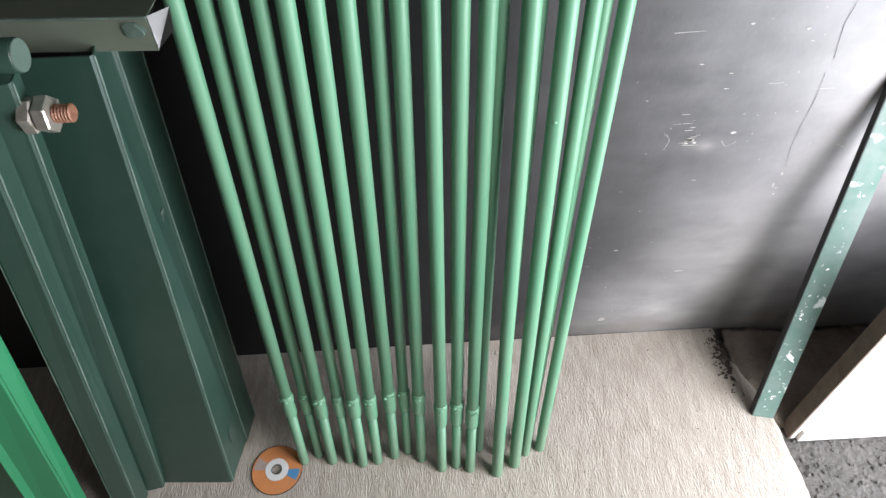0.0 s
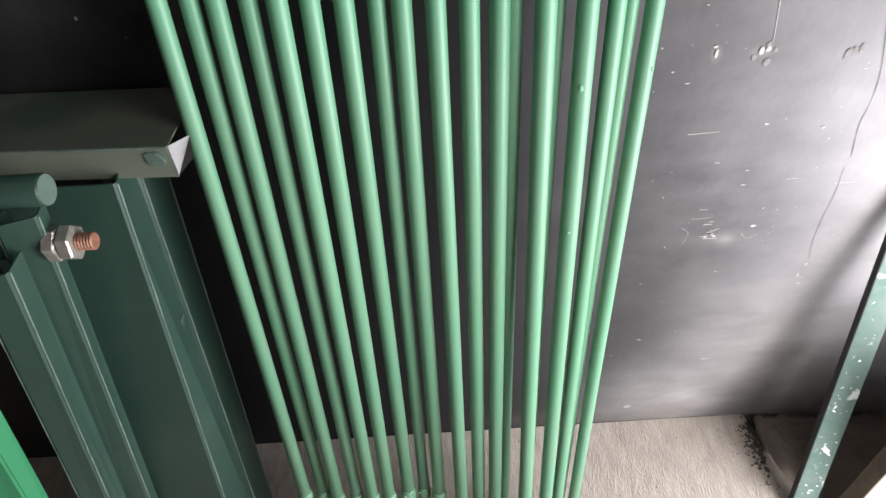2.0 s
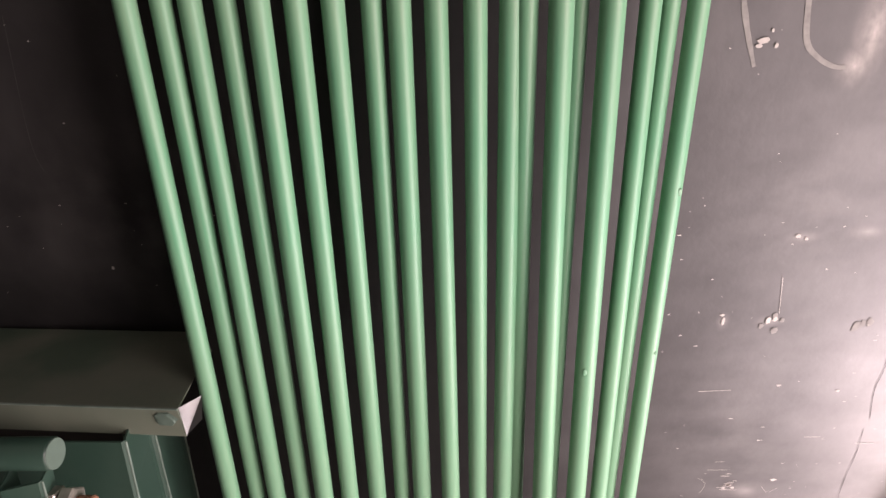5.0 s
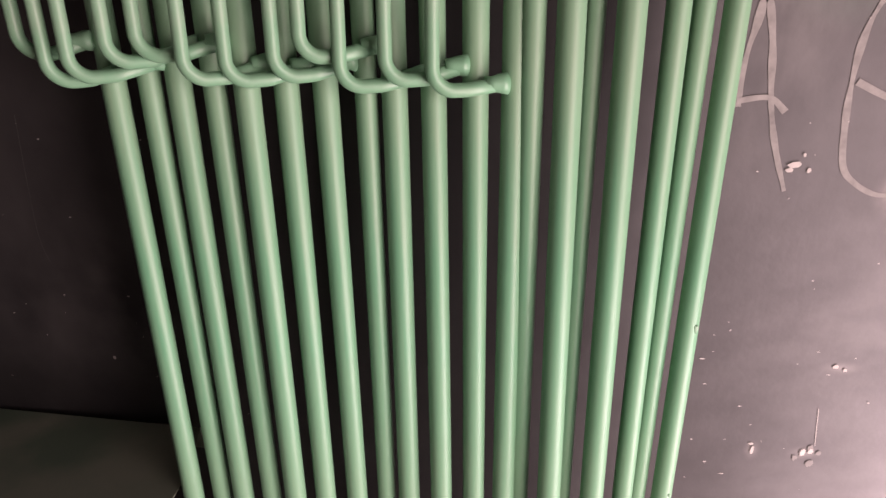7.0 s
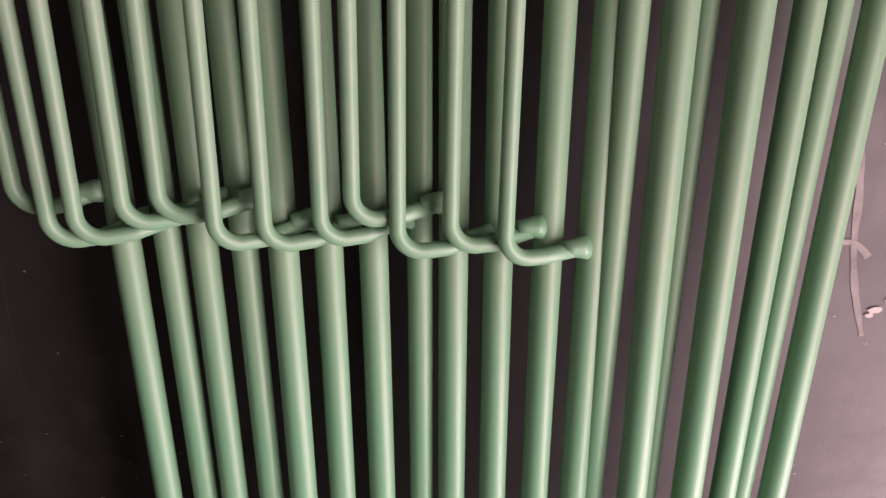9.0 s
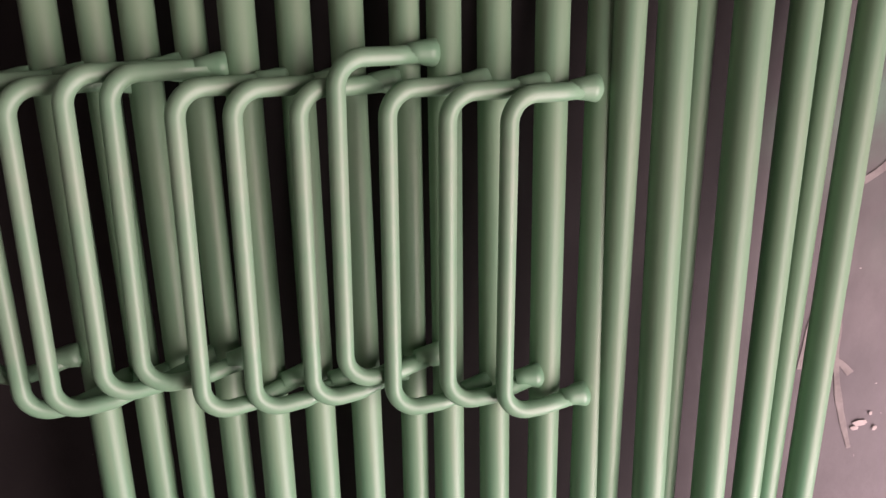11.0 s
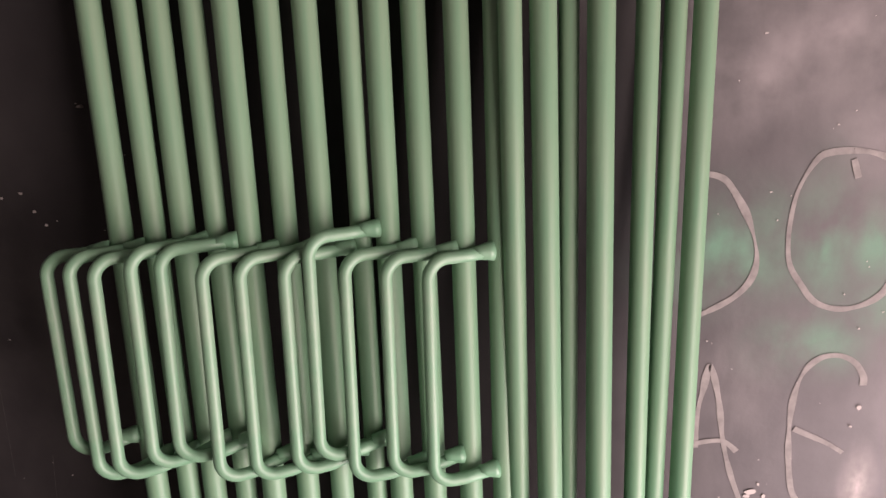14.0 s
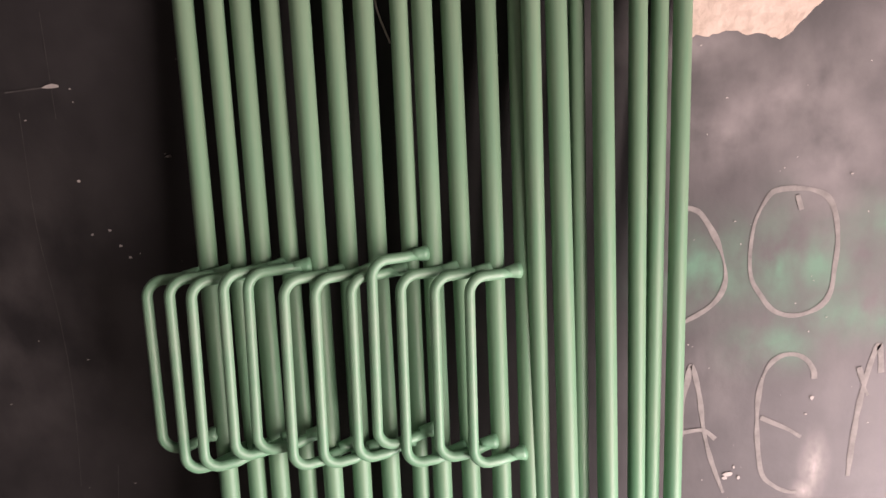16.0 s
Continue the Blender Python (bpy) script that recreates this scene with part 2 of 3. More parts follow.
def tube(bm, pts, radii, sides=20, cap=True):
    """A round bar along a line of points, its radius given at each."""
    pts = [Vector(p) for p in pts]
    if not isinstance(radii, (list, tuple)):
        radii = [radii] * len(pts)
    rings, side = [], None
    for i, p in enumerate(pts):
        d = (pts[min(i + 1, len(pts) - 1)] - pts[max(i - 1, 0)]).normalized()
        if side is None:
            side = d.orthogonal().normalized()
        side = (side - d * side.dot(d)).normalized()
        up = d.cross(side)
        rings.append([bm.verts.new(p + radii[i] * (math.cos(a) * side + math.sin(a) * up)) for a in (2 * math.pi * k / sides for k in range(sides))])
    for a, b in zip(rings, rings[1:]):
        for k in range(sides):
            bm.faces.new((a[k], a[(k + 1) % sides], b[(k + 1) % sides], b[k]))
    if cap:
        bm.faces.new(list(reversed(rings[0])))
        bm.faces.new(rings[-1])
    return bm


def rounded(points, radius, steps=6):
    """A line of points with its inner corners rounded."""
    pts = [Vector(p) for p in points]
    out = [pts[0]]
    for a, b, c in zip(pts, pts[1:], pts[2:]):
        u, w = (a - b).normalized(), (c - b).normalized()
        half = u.angle(w) / 2
        cut = radius / math.tan(half)
        centre = b + (u + w).normalized() * (radius / math.sin(half))
        s, e = b + u * cut - centre, b + w * cut - centre
        for k in range(steps + 1):
            out.append(centre + s.lerp(e, k / steps).normalized() * radius)
    out.append(pts[-1])
    return out


def blob(bm, at, r, squash=(1, 1, 1), rough=0.15, seed=0):
    v = bmesh.ops.create_icosphere(bm, subdivisions=2, radius=1.0)["verts"]
    for p in v:
        k = r * (1 + rough * noise.noise(p.co * 2.3 + Vector((seed, 0, 0))))
        p.co = Vector((p.co.x * squash[0], p.co.y * squash[1], p.co.z * squash[2])) * k + Vector(at)
    return bm


def ribbon(bm, pts, width, y, seed=0):
    """A flat hand-drawn stroke on the wall along points (x, z)."""
    fine = []
    for i in range(len(pts) - 1):
        p0, p1, p2, p3 = (Vector(pts[max(0, min(len(pts) - 1, j))]) for j in (i - 1, i, i + 1, i + 2))
        for k in range(6):
            t = k / 6
            fine.append(0.5 * (2 * p1 + (p2 - p0) * t + (2 * p0 - 5 * p1 + 4 * p2 - p3) * t * t + (3 * p1 - p0 - 3 * p2 + p3) * t ** 3))
    fine.append(Vector(pts[-1]))
    rows = []
    for i, p in enumerate(fine):
        d = (fine[min(i + 1, len(fine) - 1)] - fine[max(i - 1, 0)]).normalized()
        nrm = Vector((-d.y, d.x))
        w = width * (0.75 + 0.5 * noise.noise(Vector((p.x * 30, p.y * 30, seed))))
        a, b = p + nrm * w / 2, p - nrm * w / 2
        rows.append((bm.verts.new((a.x, y, a.y)), bm.verts.new((b.x, y, b.y))))
    for (a, b), (c, d) in zip(rows, rows[1:]):
        f = bm.faces.new((a, b, d, c))
        f.normal_update()
        if f.normal.y > 0:
            f.normal_flip()
    return bm


# ---------------------------------------------------------------- the setting
X0, X1, Y0, TOP = -2.2, 1.38, -2.2, 2.9
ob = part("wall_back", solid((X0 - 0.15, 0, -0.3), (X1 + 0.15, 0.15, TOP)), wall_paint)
tagged(ob, "black-painted plaster wall with scratches, chalk, green overspray and daylight painted in at right", "wall", kind="structure")
# Side walls, front wall and ceiling stay out of view, added to hold off stray light.
ob = part("wall_left", solid((X0 - 0.15, Y0, -0.3), (X0, -0.002, TOP)), plaster)
tagged(ob, "unseen plain grey side wall added to close the room", "wall", kind="structure")
bm = solid((X1, -0.3, -0.3), (X1 + 0.15, -0.002, TOP))
box(bm, (X1, Y0, -0.3), (X1 + 0.15, -1.75, TOP))
box(bm, (X1, -1.748, 2.2), (X1 + 0.15, -0.302, TOP))
tagged(part("wall_right", bm, plaster), "unseen grey plaster wall added at the side, open where the daylight enters", "wall", kind="structure")
tagged(part("wall_front", solid((X0 - 0.15, Y0 - 0.15, -0.3), (X1 + 0.15, Y0 - 0.002, TOP)), plaster), "unseen plain grey wall added to shut out front light", "wall", kind="structure")
tagged(part("ceiling", solid((X0 - 0.15, Y0 - 0.15, TOP + 0.002), (X1 + 0.15, 0.15, TOP + 0.1)), ceiling_mat), "unseen plain grey ceiling added to close the room", "ceiling", kind="structure")
tagged(part("ground", solid((-40, -40, -0.5), (40, 40, -0.055)), dirt), "dark gritty earth beside the concrete slab", "ground", kind="structure")


def slab_edge(y):
    """The broken right-hand edge of the slab."""
    return 0.883 - 0.07 * (y + 0.26) + 0.006 * noise.noise(Vector((0, y * 14, 3))) + 0.004 * noise.noise(Vector((0, y * 60, 8)))


bm = bmesh.new()
ys = [Y0 + (-0.002 - Y0) * (1 - (1 - i / 160) ** 1.0) for i in range(161)]
rows = []
for y in ys:
    e = slab_edge(max(y, -1.6))
    if y > -0.23:
        e = 0.812 + 0.068 * max(0, min(1, (-0.05 - y) / 0.17)) + 0.008 * noise.noise(Vector((1, y * 40, 5)))
    rows.append([bm.verts.new((x, y, z)) for x, z in ((X0, -0.2), (X0, 0), (e - 0.012, 0), (e - 0.002, -0.006), (e + 0.006, -0.06), (e + 0.006, -0.2))])
for a, b in zip(rows, rows[1:]):
    for k in range(5):
        bm.faces.new((a[k], a[k + 1], b[k + 1], b[k]))
for r in (rows[0], rows[-1]):
    bm.faces.new(r)
bmesh.ops.recalc_face_normals(bm, faces=bm.faces)
tagged(part("floor", bm, concrete), "rough broom-finished grey concrete floor slab with a broken edge", "floor", kind="structure")
# mortar strip along the wall foot
bm = bmesh.new()
nx, ny = 40, 16
grid = [[bm.verts.new((0.825 + 0.50 * i / nx, -0.26 + 0.258 * j / ny,
                       -0.003 - 0.022 * min(1, i / 14) + 0.010 * noise.noise(Vector((i * 0.35, j * 0.35, 2))) + 0.004 * noise.noise(Vector((i, j, 7))) - 0.03 * max(0, 1 - j / 4))) for j in range(ny + 1)] for i in range(nx + 1)]
for i in range(nx):
    for j in range(ny):
        bm.faces.new((grid[i][j], grid[i + 1][j], grid[i + 1][j + 1], grid[i][j + 1]))
bmesh.ops.solidify(bm, geom=bm.faces[:], thickness=-0.03)
tagged(part("mortar_ledge", bm, mortar, smooth=True), "dusty uneven mortar ledge along the foot of the wall", "ledge", kind="structure")

# ---------------------------------------------------------------- marks on the wall
STROKES = [
    ("chalk_letter", 0.0085, [[(0.455, 1.828), (0.478, 1.821), (0.492, 1.803), (0.507, 1.773), (0.516, 1.740), (0.516, 1.718), (0.508, 1.699), (0.490, 1.682), (0.459, 1.666)]]),
    ("chalk_letter", 0.0085, [[(0.605, 1.840), (0.586, 1.840), (0.572, 1.835), (0.558, 1.812), (0.551, 1.788), (0.548, 1.752), (0.551, 1.722), (0.563, 1.699), (0.581, 1.675), (0.609, 1.665), (0.639, 1.673), (0.655, 1.693), (0.659, 1.729), (0.661, 1.765), (0.656, 1.801), (0.645, 1.825), (0.625, 1.836), (0.605, 1.840)],
                              [(0.606, 1.831), (0.609, 1.821), (0.612, 1.811)]]),
    ("chalk_letter", 0.0085, [[(0.459, 1.493), (0.461, 1.542), (0.467, 1.575), (0.473, 1.603), (0.484, 1.558), (0.491, 1.501), (0.502, 1.452), (0.520, 1.397)],
                              [(0.458, 1.499), (0.479, 1.502), (0.493, 1.500), (0.507, 1.486)]]),
    ("chalk_letter", 0.0085, [[(0.641, 1.569), (0.640, 1.581), (0.630, 1.598), (0.613, 1.608), (0.592, 1.606), (0.576, 1.589), (0.567, 1.557), (0.565, 1.511), (0.568, 1.463), (0.575, 1.423), (0.591, 1.404), (0.611, 1.392), (0.626, 1.390)],
                              [(0.570, 1.515), (0.588, 1.505), (0.608, 1.494), (0.627, 1.480)]]),
    ("chalk_letter", 0.0100, [[(0.697, 1.411), (0.700, 1.468), (0.706, 1.530), (0.716, 1.585), (0.726, 1.613), (0.732, 1.571)],
                              [(0.701, 1.582), (0.709, 1.555), (0.716, 1.538)]]),
]
for i, (nm, w, lines) in enumerate(STROKES):
    bm = bmesh.new()
    for k, line in enumerate(lines):
        ribbon(bm, line, w, -0.0007 - 0.0003 * k, i + k)
    tagged(part(nm, bm, chalk), "large hand-drawn pale chalk letter on the black wall", "chalk mark", "chalk letters", "structure")

# paint chips and scratches
def flecks(name, spots, material, label, y, seed):
    rnd = random.Random(seed)
    bm = bmesh.new()
    for x, z, w, h in spots:
        n = rnd.randint(6, 9)
        ring = []
        for k in range(n):
            a, r = 2 * math.pi * k / n, rnd.uniform(0.55, 1.0)
            ring.append(bm.verts.new((x + w * r * math.cos(a), y, z + h * r * math.sin(a))))
        f = bm.faces.new(ring)
    bmesh.ops.recalc_face_normals(bm, faces=bm.faces)
    for f in bm.faces:
        if f.normal.y > 0:
            f.normal_flip()
    return tagged(part(name, bm, material), label, "paint chips", kind="stuff")


rnd = random.Random(4)
spots = [(0.527, 1.428, 0.0099, 0.0055), (0.521, 1.422, 0.0055, 0.0033), (0.541, 1.421, 0.0033, 0.0044), (0.534, 1.439, 0.0022, 0.0033), (0.515, 0.068, 0.0099, 0.0099),
         (0.602, 0.645, 0.0066, 0.0044), (0.610, 0.639, 0.0044, 0.0033), (0.595, 0.638, 0.0044, 0.0022), (0.593, 0.670, 0.011, 0.0011), (0.598, 0.676, 0.0066, 0.0011), (0.677, 0.658, 0.0066, 0.0044), (0.639, 1.541, 0.0044, 0.0044), (0.632, 1.516, 0.0022, 0.0022),
         (0.667, 0.249, 0.0132, 0.0033), (-0.342, 1.152, 0.0028, 0.0033), (-0.193, 1.949, 0.0066, 0.0017), (-0.324, 2.048, 0.0132, 0.0033), (0.796, 0.514, 0.0033, 0.0099), (0.803, 0.544, 0.0033, 0.0055),
         (0.618, 1.159, 0.0055, 0.0044), (0.630, 1.154, 0.0044, 0.0033), (0.605, 1.013, 0.0044, 0.0077), (0.614, 1.016, 0.0044, 0.0066), (0.540, 1.016, 0.0033, 0.0088)]
for _ in range(130):
    s = rnd.uniform(0.0005, 0.0016)
    spots.append((rnd.uniform(0.42, 0.95), rnd.uniform(0.1, 1.2), s * rnd.uniform(0.8, 3.5), s * rnd.uniform(0.5, 1.0)))
for _ in range(60):
    s = rnd.uniform(0.0004, 0.0013)
    spots.append((rnd.uniform(0.4, 0.8), rnd.uniform(1.2, 2.1), s * rnd.uniform(0.8, 2), s))
for _ in range(70):
    s = rnd.uniform(0.0004, 0.0012)
    spots.append((rnd.uniform(-0.75, -0.15), rnd.uniform(1.05, 2.15), s * rnd.uniform(0.8, 2.5), s))
spots += [(x + 0.006 * k, 0.640 + 0.0035 * k + z, 0.010 - 0.002 * k, 0.0010) for k in range(3) for x, z in ((0.590, 0.0), (0.600, 0.010))]
spots += [(x, z, 0.0030, 0.0022) for x, z in [(-0.191, 1.949), (-0.290, 1.859), (-0.270, 1.820), (-0.280, 1.837), (-0.314, 1.855), (-0.316, 1.927)]]
spots += [(x, z, 0.0045, 0.0030) for x, z in [(0.601, 0.645), (0.537, 1.027), (0.804, 0.488), (0.804, 0.505), (0.895, 0.608), (0.886, 0.613), (0.644, 0.883), (0.737, 0.868)]]
flecks("paint_chips", spots, chip_mat, "small pale chips and flecks in the black wall paint", -0.0014, 2)

flecks("dusty_prints", [(0.596, 1.004, 0.0045, 0.0065), (0.604, 1.015, 0.0050, 0.0105), (0.613, 1.021, 0.0050, 0.0105), (0.625, 1.014, 0.0045, 0.0065), (0.616, 0.995, 0.0080, 0.0085),
                        (0.732, 0.997, 0.0075, 0.0130), (0.741, 1.002, 0.0050, 0.0090), (0.751, 1.005, 0.0060, 0.0120)], dust_mat, "faint dusty smears on the black wall paint", -0.0012, 7)
bm = bmesh.new()
ribbon(bm, [(0.756, 1.123), (0.767, 1.057), (0.781, 1.002), (0.792, 0.953), (0.795, 0.906), (0.792, 0.868), (0.801, 0.804)], 0.0009, -0.0012, 3)
ribbon(bm, [(0.797, 0.780), (0.800, 0.722), (0.797, 0.667), (0.797, 0.609), (0.804, 0.562)], 0.0008, -0.0012, 5)
tagged(part("wall_crack", bm, crack_mat), "thin dark hairline crack in the wall", "crack", kind="structure")
bm = bmesh.new()
for line, w in (([(-0.354, 1.510), (-0.384, 1.358), (-0.383, 1.307)], 0.0008), ([(-0.372, 2.019), (-0.386, 1.873), (-0.386, 1.745), (-0.394, 1.626), (-0.416, 1.480)], 0.0010), ([(-0.384, 2.045), (-0.332, 2.047)], 0.0020), ([(-0.317, 2.137), (-0.327, 2.008)], 0.0008)):
    ribbon(bm, line, w, -0.0011, 6)
tagged(part("wall_scratch", bm, scratch_mat), "thin dull scratches in the black wall paint", "scratch", kind="structure")
bm = bmesh.new()
for line, w in (([(0.523, 0.874), (0.573, 0.875)], 0.0012), ([(0.562, 0.686), (0.596, 0.686)], 0.0010), ([(0.572, 0.707), (0.587, 0.707)], 0.0012), ([(0.589, 0.634), (0.618, 0.632)], 0.0016), ([(0.707, 0.764), (0.733, 0.764)], 0.0014), ([(0.793, 0.746), (0.827, 0.746)], 0.0010), ([(0.618, 1.026), (0.611, 1.091)], 0.0012),
                ([(0.548, 0.665), (0.562, 0.650), (0.556, 0.625)], 0.0007), ([(0.660, 0.640), (0.672, 0.625), (0.688, 0.636)], 0.0009)):
    ribbon(bm, line, w, -0.0011, 6)
tagged(part("wall_scratch", bm, chip_mat), "pale scratches through the black wall paint", "scratch", kind="structure")

# bare plaster where the paint has come off
bm = bmesh.new()
low = []
for i in range(61):
    x = 0.455 + 0.30 * i / 60
    z = 2.038 - 0.012 * math.exp(-((x - 0.575) / 0.02) ** 2) + 0.006 * noise.noise(Vector((x * 40, 0, 1))) + 0.004 * noise.noise(Vector((x * 150, 0, 2))) + max(0, x - 0.588) * 0.75
    low.append((bm.verts.new((x, -0.0015, z)), bm.verts.new((x, -0.0015, 2.36 + 0.02 * noise.noise(Vector((x * 20, 5, 1)))))))
for (a, b), (c, d) in zip(low, low[1:]):
    bm.faces.new((a, c, d, b))
tagged(part("bare_patch", bm, patch_mat), "bare pale plaster where the black paint has broken away", "wall patch", kind="structure")

# ---------------------------------------------------------------- the rods
GRIP_R = 0.0064
ZTOP = 2.03


def rod_turn(tip, top):
    d = (Vector(top) - Vector(tip)).normalized()
    x = Vector((1, 0, 0))
    x = (x - d * x.dot(d)).normalized()
    y = d.cross(x)
    return Matrix((x, y, d)).transposed().to_4x4(), d


def reach_wall(tip, top, r):
    """Length of a rod that leans until its back touches the wall."""
    d = (Vector(top) - Vector(tip)).normalized()
    return (-0.004 - r - tip[1]) / d.y


def handled_rod(tip, top, low, high, reach, ahead, splay, rise, collar, r, seed):
    """A round pipe with a sleeve near its foot, a thinner foot bar and a welded loop handle."""
    turn, d = rod_turn(tip, top)
    rnd = random.Random(seed)
    base = thing("handled_rod", tip, "green-painted steel rod with welded loop handle leaning on the wall", "steel rod", "leaning rods with handles", turn=turn)
    length = reach_wall(tip, top, r)
    bar = r * 0.88
    bm = tube(bmesh.new(), [(0, 0, collar - 0.012), (0, 0, length * 0.5), (0, 0, length - 0.003), (0, 0, length)], [r, r, r, r * 0.86], 28)
    part("pipe", bm, rod_paint, base, smooth=True)
    s = rnd.uniform(0.056, 0.066)
    prof = [(-s, 0.90), (-s + 0.003, 1.06), (-s + 0.012, 1.12), (-0.016, 1.12), (-0.011, 1.13), (-0.006, 1.20), (0.0, 1.21), (0.006, 1.14), (0.010, 1.01)]
    bm = tube(bmesh.new(), [(0, 0, collar + z) for z, _ in prof], [r * k for _, k in prof], 24)
    for v in bm.verts:
        v.co += 0.0009 * noise.noise_vector(v.co * 110 + Vector((seed, 0, 0)))
    sleeve = part("sleeve", bm, rod_paint, base, smooth=True)
    for k in range(rnd.randint(2, 3)):
        a = rnd.uniform(-0.9, 0.9)
        bm = blob(bmesh.new(), (r * 1.16 * math.sin(a), -r * 1.16 * math.cos(a), collar + rnd.uniform(-0.003, 0.004)), rnd.uniform(0.0028, 0.0042), (1.3, 0.8, 0.8), 0.5, seed + k)
        part("weld_bead", bm, handle_paint, sleeve, smooth=True)
    bm = tube(bmesh.new(), [(0, 0, 0), (0, 0, 0.003), (0, 0, collar - s + 0.004)], [bar * 0.82, bar, bar], 20)
    part("foot_bar", bm, rod_paint, base, smooth=True)
    weld = Vector((-0.55 * r, -0.95 * r, 0))
    up, down = Vector((-reach, -ahead, high)), Vector((-reach + splay, -ahead, low))
    flat = (up - weld) * 0.45
    pts = rounded([weld + Vector((0, 0, high + 0.003)), weld + Vector((flat.x, flat.y, high + 0.001)), up, down, weld + Vector((flat.x * 1.2, flat.y * 1.2, low + rise * 0.12)), weld + Vector((0, 0, low + rise))], 0.020, 8)
    handle = part("handle", tube(bmesh.new(), pts, GRIP_R, 18), handle_paint, base, smooth=True)
    for z, sgn in ((high + 0.003, 1), (low + rise, -1)):
        prof = [(0.0, 0.0098), (0.006, 0.0088), (0.013, 0.0070), (0.020, 0.0060)]
        way = Vector((flat.x, flat.y, 0)).normalized()
        bm = tube(bmesh.new(), [Vector((weld.x, weld.y, z)) + way * q for q, _ in prof], [w for _, w in prof], 16)
        for v in bm.verts:
            v.co += 0.0012 * noise.noise_vector(v.co * 140 + Vector((seed, sgn, 0)))
        part("weld_bead", bm, handle_paint, handle, smooth=True)
    return base


def plain_rod(tip, top, r, seed):
    turn, d = rod_turn(tip, top)
    base = thing("plain_rod", tip, "long plain green-painted steel rod leaning on the wall", "steel rod", "plain leaning rods", turn=turn)
    length = reach_wall(tip, top, r)
    bm = tube(bmesh.new(), [(0, 0, 0), (0, 0, 0.003), (0, 0, length * 0.5), (0, 0, length - 0.003), (0, 0, length)], [r * 0.86, r, r, r, r * 0.86], 28)
    part("pipe", bm, rod_paint, base, smooth=True)
    if seed in (4, 7):
        a = (-0.2, 0.0, 0, 0.5)[seed % 4]
        for j in range(2):
            bm = blob(bmesh.new(), (r * math.sin(a) * 0.98, -r * math.cos(a) * 0.98, 0.62 + 0.07 * seed + 0.21 * j), 0.0026, (1.2, 0.3, 1.0 + j), 0.5, seed)
            part("paint_drip", bm, handle_paint, base, smooth=True)
    return base


# foot x, foot y, x and y at the height ZTOP, handle low, handle high, reach, ahead, splay, rise to the weld, sleeve height, radius
RODS = [
    (-0.210, -0.296, -0.131, -0.048, 1.611, 1.823, 0.065, 0.032, 0.000, 0.012, 0.256, 0.0119),
    (-0.177, -0.282, -0.095, -0.048, 1.585, 1.822, 0.068, 0.046, -0.002, 0.012, 0.242, 0.0111),
    (-0.145, -0.299, -0.066, -0.043, 1.590, 1.820, 0.070, 0.052, -0.004, 0.012, 0.246, 0.0120),
    (-0.106, -0.299, -0.031, -0.044, 1.602, 1.826, 0.067, 0.052, -0.004, 0.012, 0.249, 0.0111),
    (-0.075, -0.309, 0.005, -0.051, 1.607, 1.826, 0.075, 0.039, -0.005, 0.012, 0.254, 0.0123),
    (-0.042, -0.305, 0.041, -0.040, 1.585, 1.814, 0.068, 0.054, -0.004, 0.012, 0.246, 0.0119),
    (-0.003, -0.295, 0.077, -0.038, 1.580, 1.810, 0.070, 0.049, -0.004, 0.012, 0.245, 0.0120),
    (0.027, -0.287, 0.118, -0.038, 1.581, 1.807, 0.068, 0.044, -0.003, 0.012, 0.238, 0.0107),
    (0.058, -0.306, 0.145, -0.037, 1.599, 1.827, 0.070, 0.042, -0.004, 0.009, 0.248, 0.0122),
    (0.103, -0.331, 0.179, -0.029, 1.575, 1.808, 0.073, 0.039, -0.004, 0.008, 0.238, 0.0120),
    (0.136, -0.325, 0.220, -0.036, 1.578, 1.803, 0.073, 0.034, -0.003, 0.012, 0.236, 0.0120),
    (0.166, -0.336, 0.257, -0.033, 1.570, 1.801, 0.068, 0.036, -0.002, 0.005, 0.229, 0.0120),
]
for i, (fx, fy, tx, ty, zl, zh, reach, ahead, splay, rise, collar, r) in enumerate(RODS):
    handled_rod((fx, fy, 0), (tx, ty, ZTOP), zl, zh, reach, ahead, splay, rise, collar, r, 10 + i)
# foot x, foot y, x and y at the height ZTOP, radius
PLAIN = [
    (0.188, -0.288, 0.270, -0.053, 0.0110),
    (0.225, -0.348, 0.300, -0.048, 0.0125),
    (0.231, -0.306, 0.325, -0.033, 0.0095),
    (0.266, -0.330, 0.352, -0.050, 0.0126),
    (0.293, -0.305, 0.396, -0.036, 0.0108),
    (0.301, -0.282, 0.424, -0.024, 0.0103),
    (0.327, -0.296, 0.450, -0.027, 0.0110),
]
for i, (fx, fy, tx, ty, r) in enumerate(PLAIN):
    plain_rod((fx, fy, 0), (tx, ty, ZTOP), r, i + 1)

bm = tube(bmesh.new(), rounded([(0.092, -0.004, 2.113), (0.093, -0.006, 2.104), (0.097, -0.008, 2.088), (0.102, -0.006, 2.072), (0.105, -0.004, 2.062)], 0.01, 4), 0.0012, 8)
tagged(part("string", bm, string_mat, smooth=True), "short pale string hanging on the wall behind the rods", "string")

# ---------------------------------------------------------------- cutting disc on the floor
disc = thing("cutting_disc", (-0.271, -0.312, 0.0), "worn orange abrasive disc with white centre lying on the floor", "cutting disc", turn=Matrix.Rotation(radians(-18), 4, "Z"))


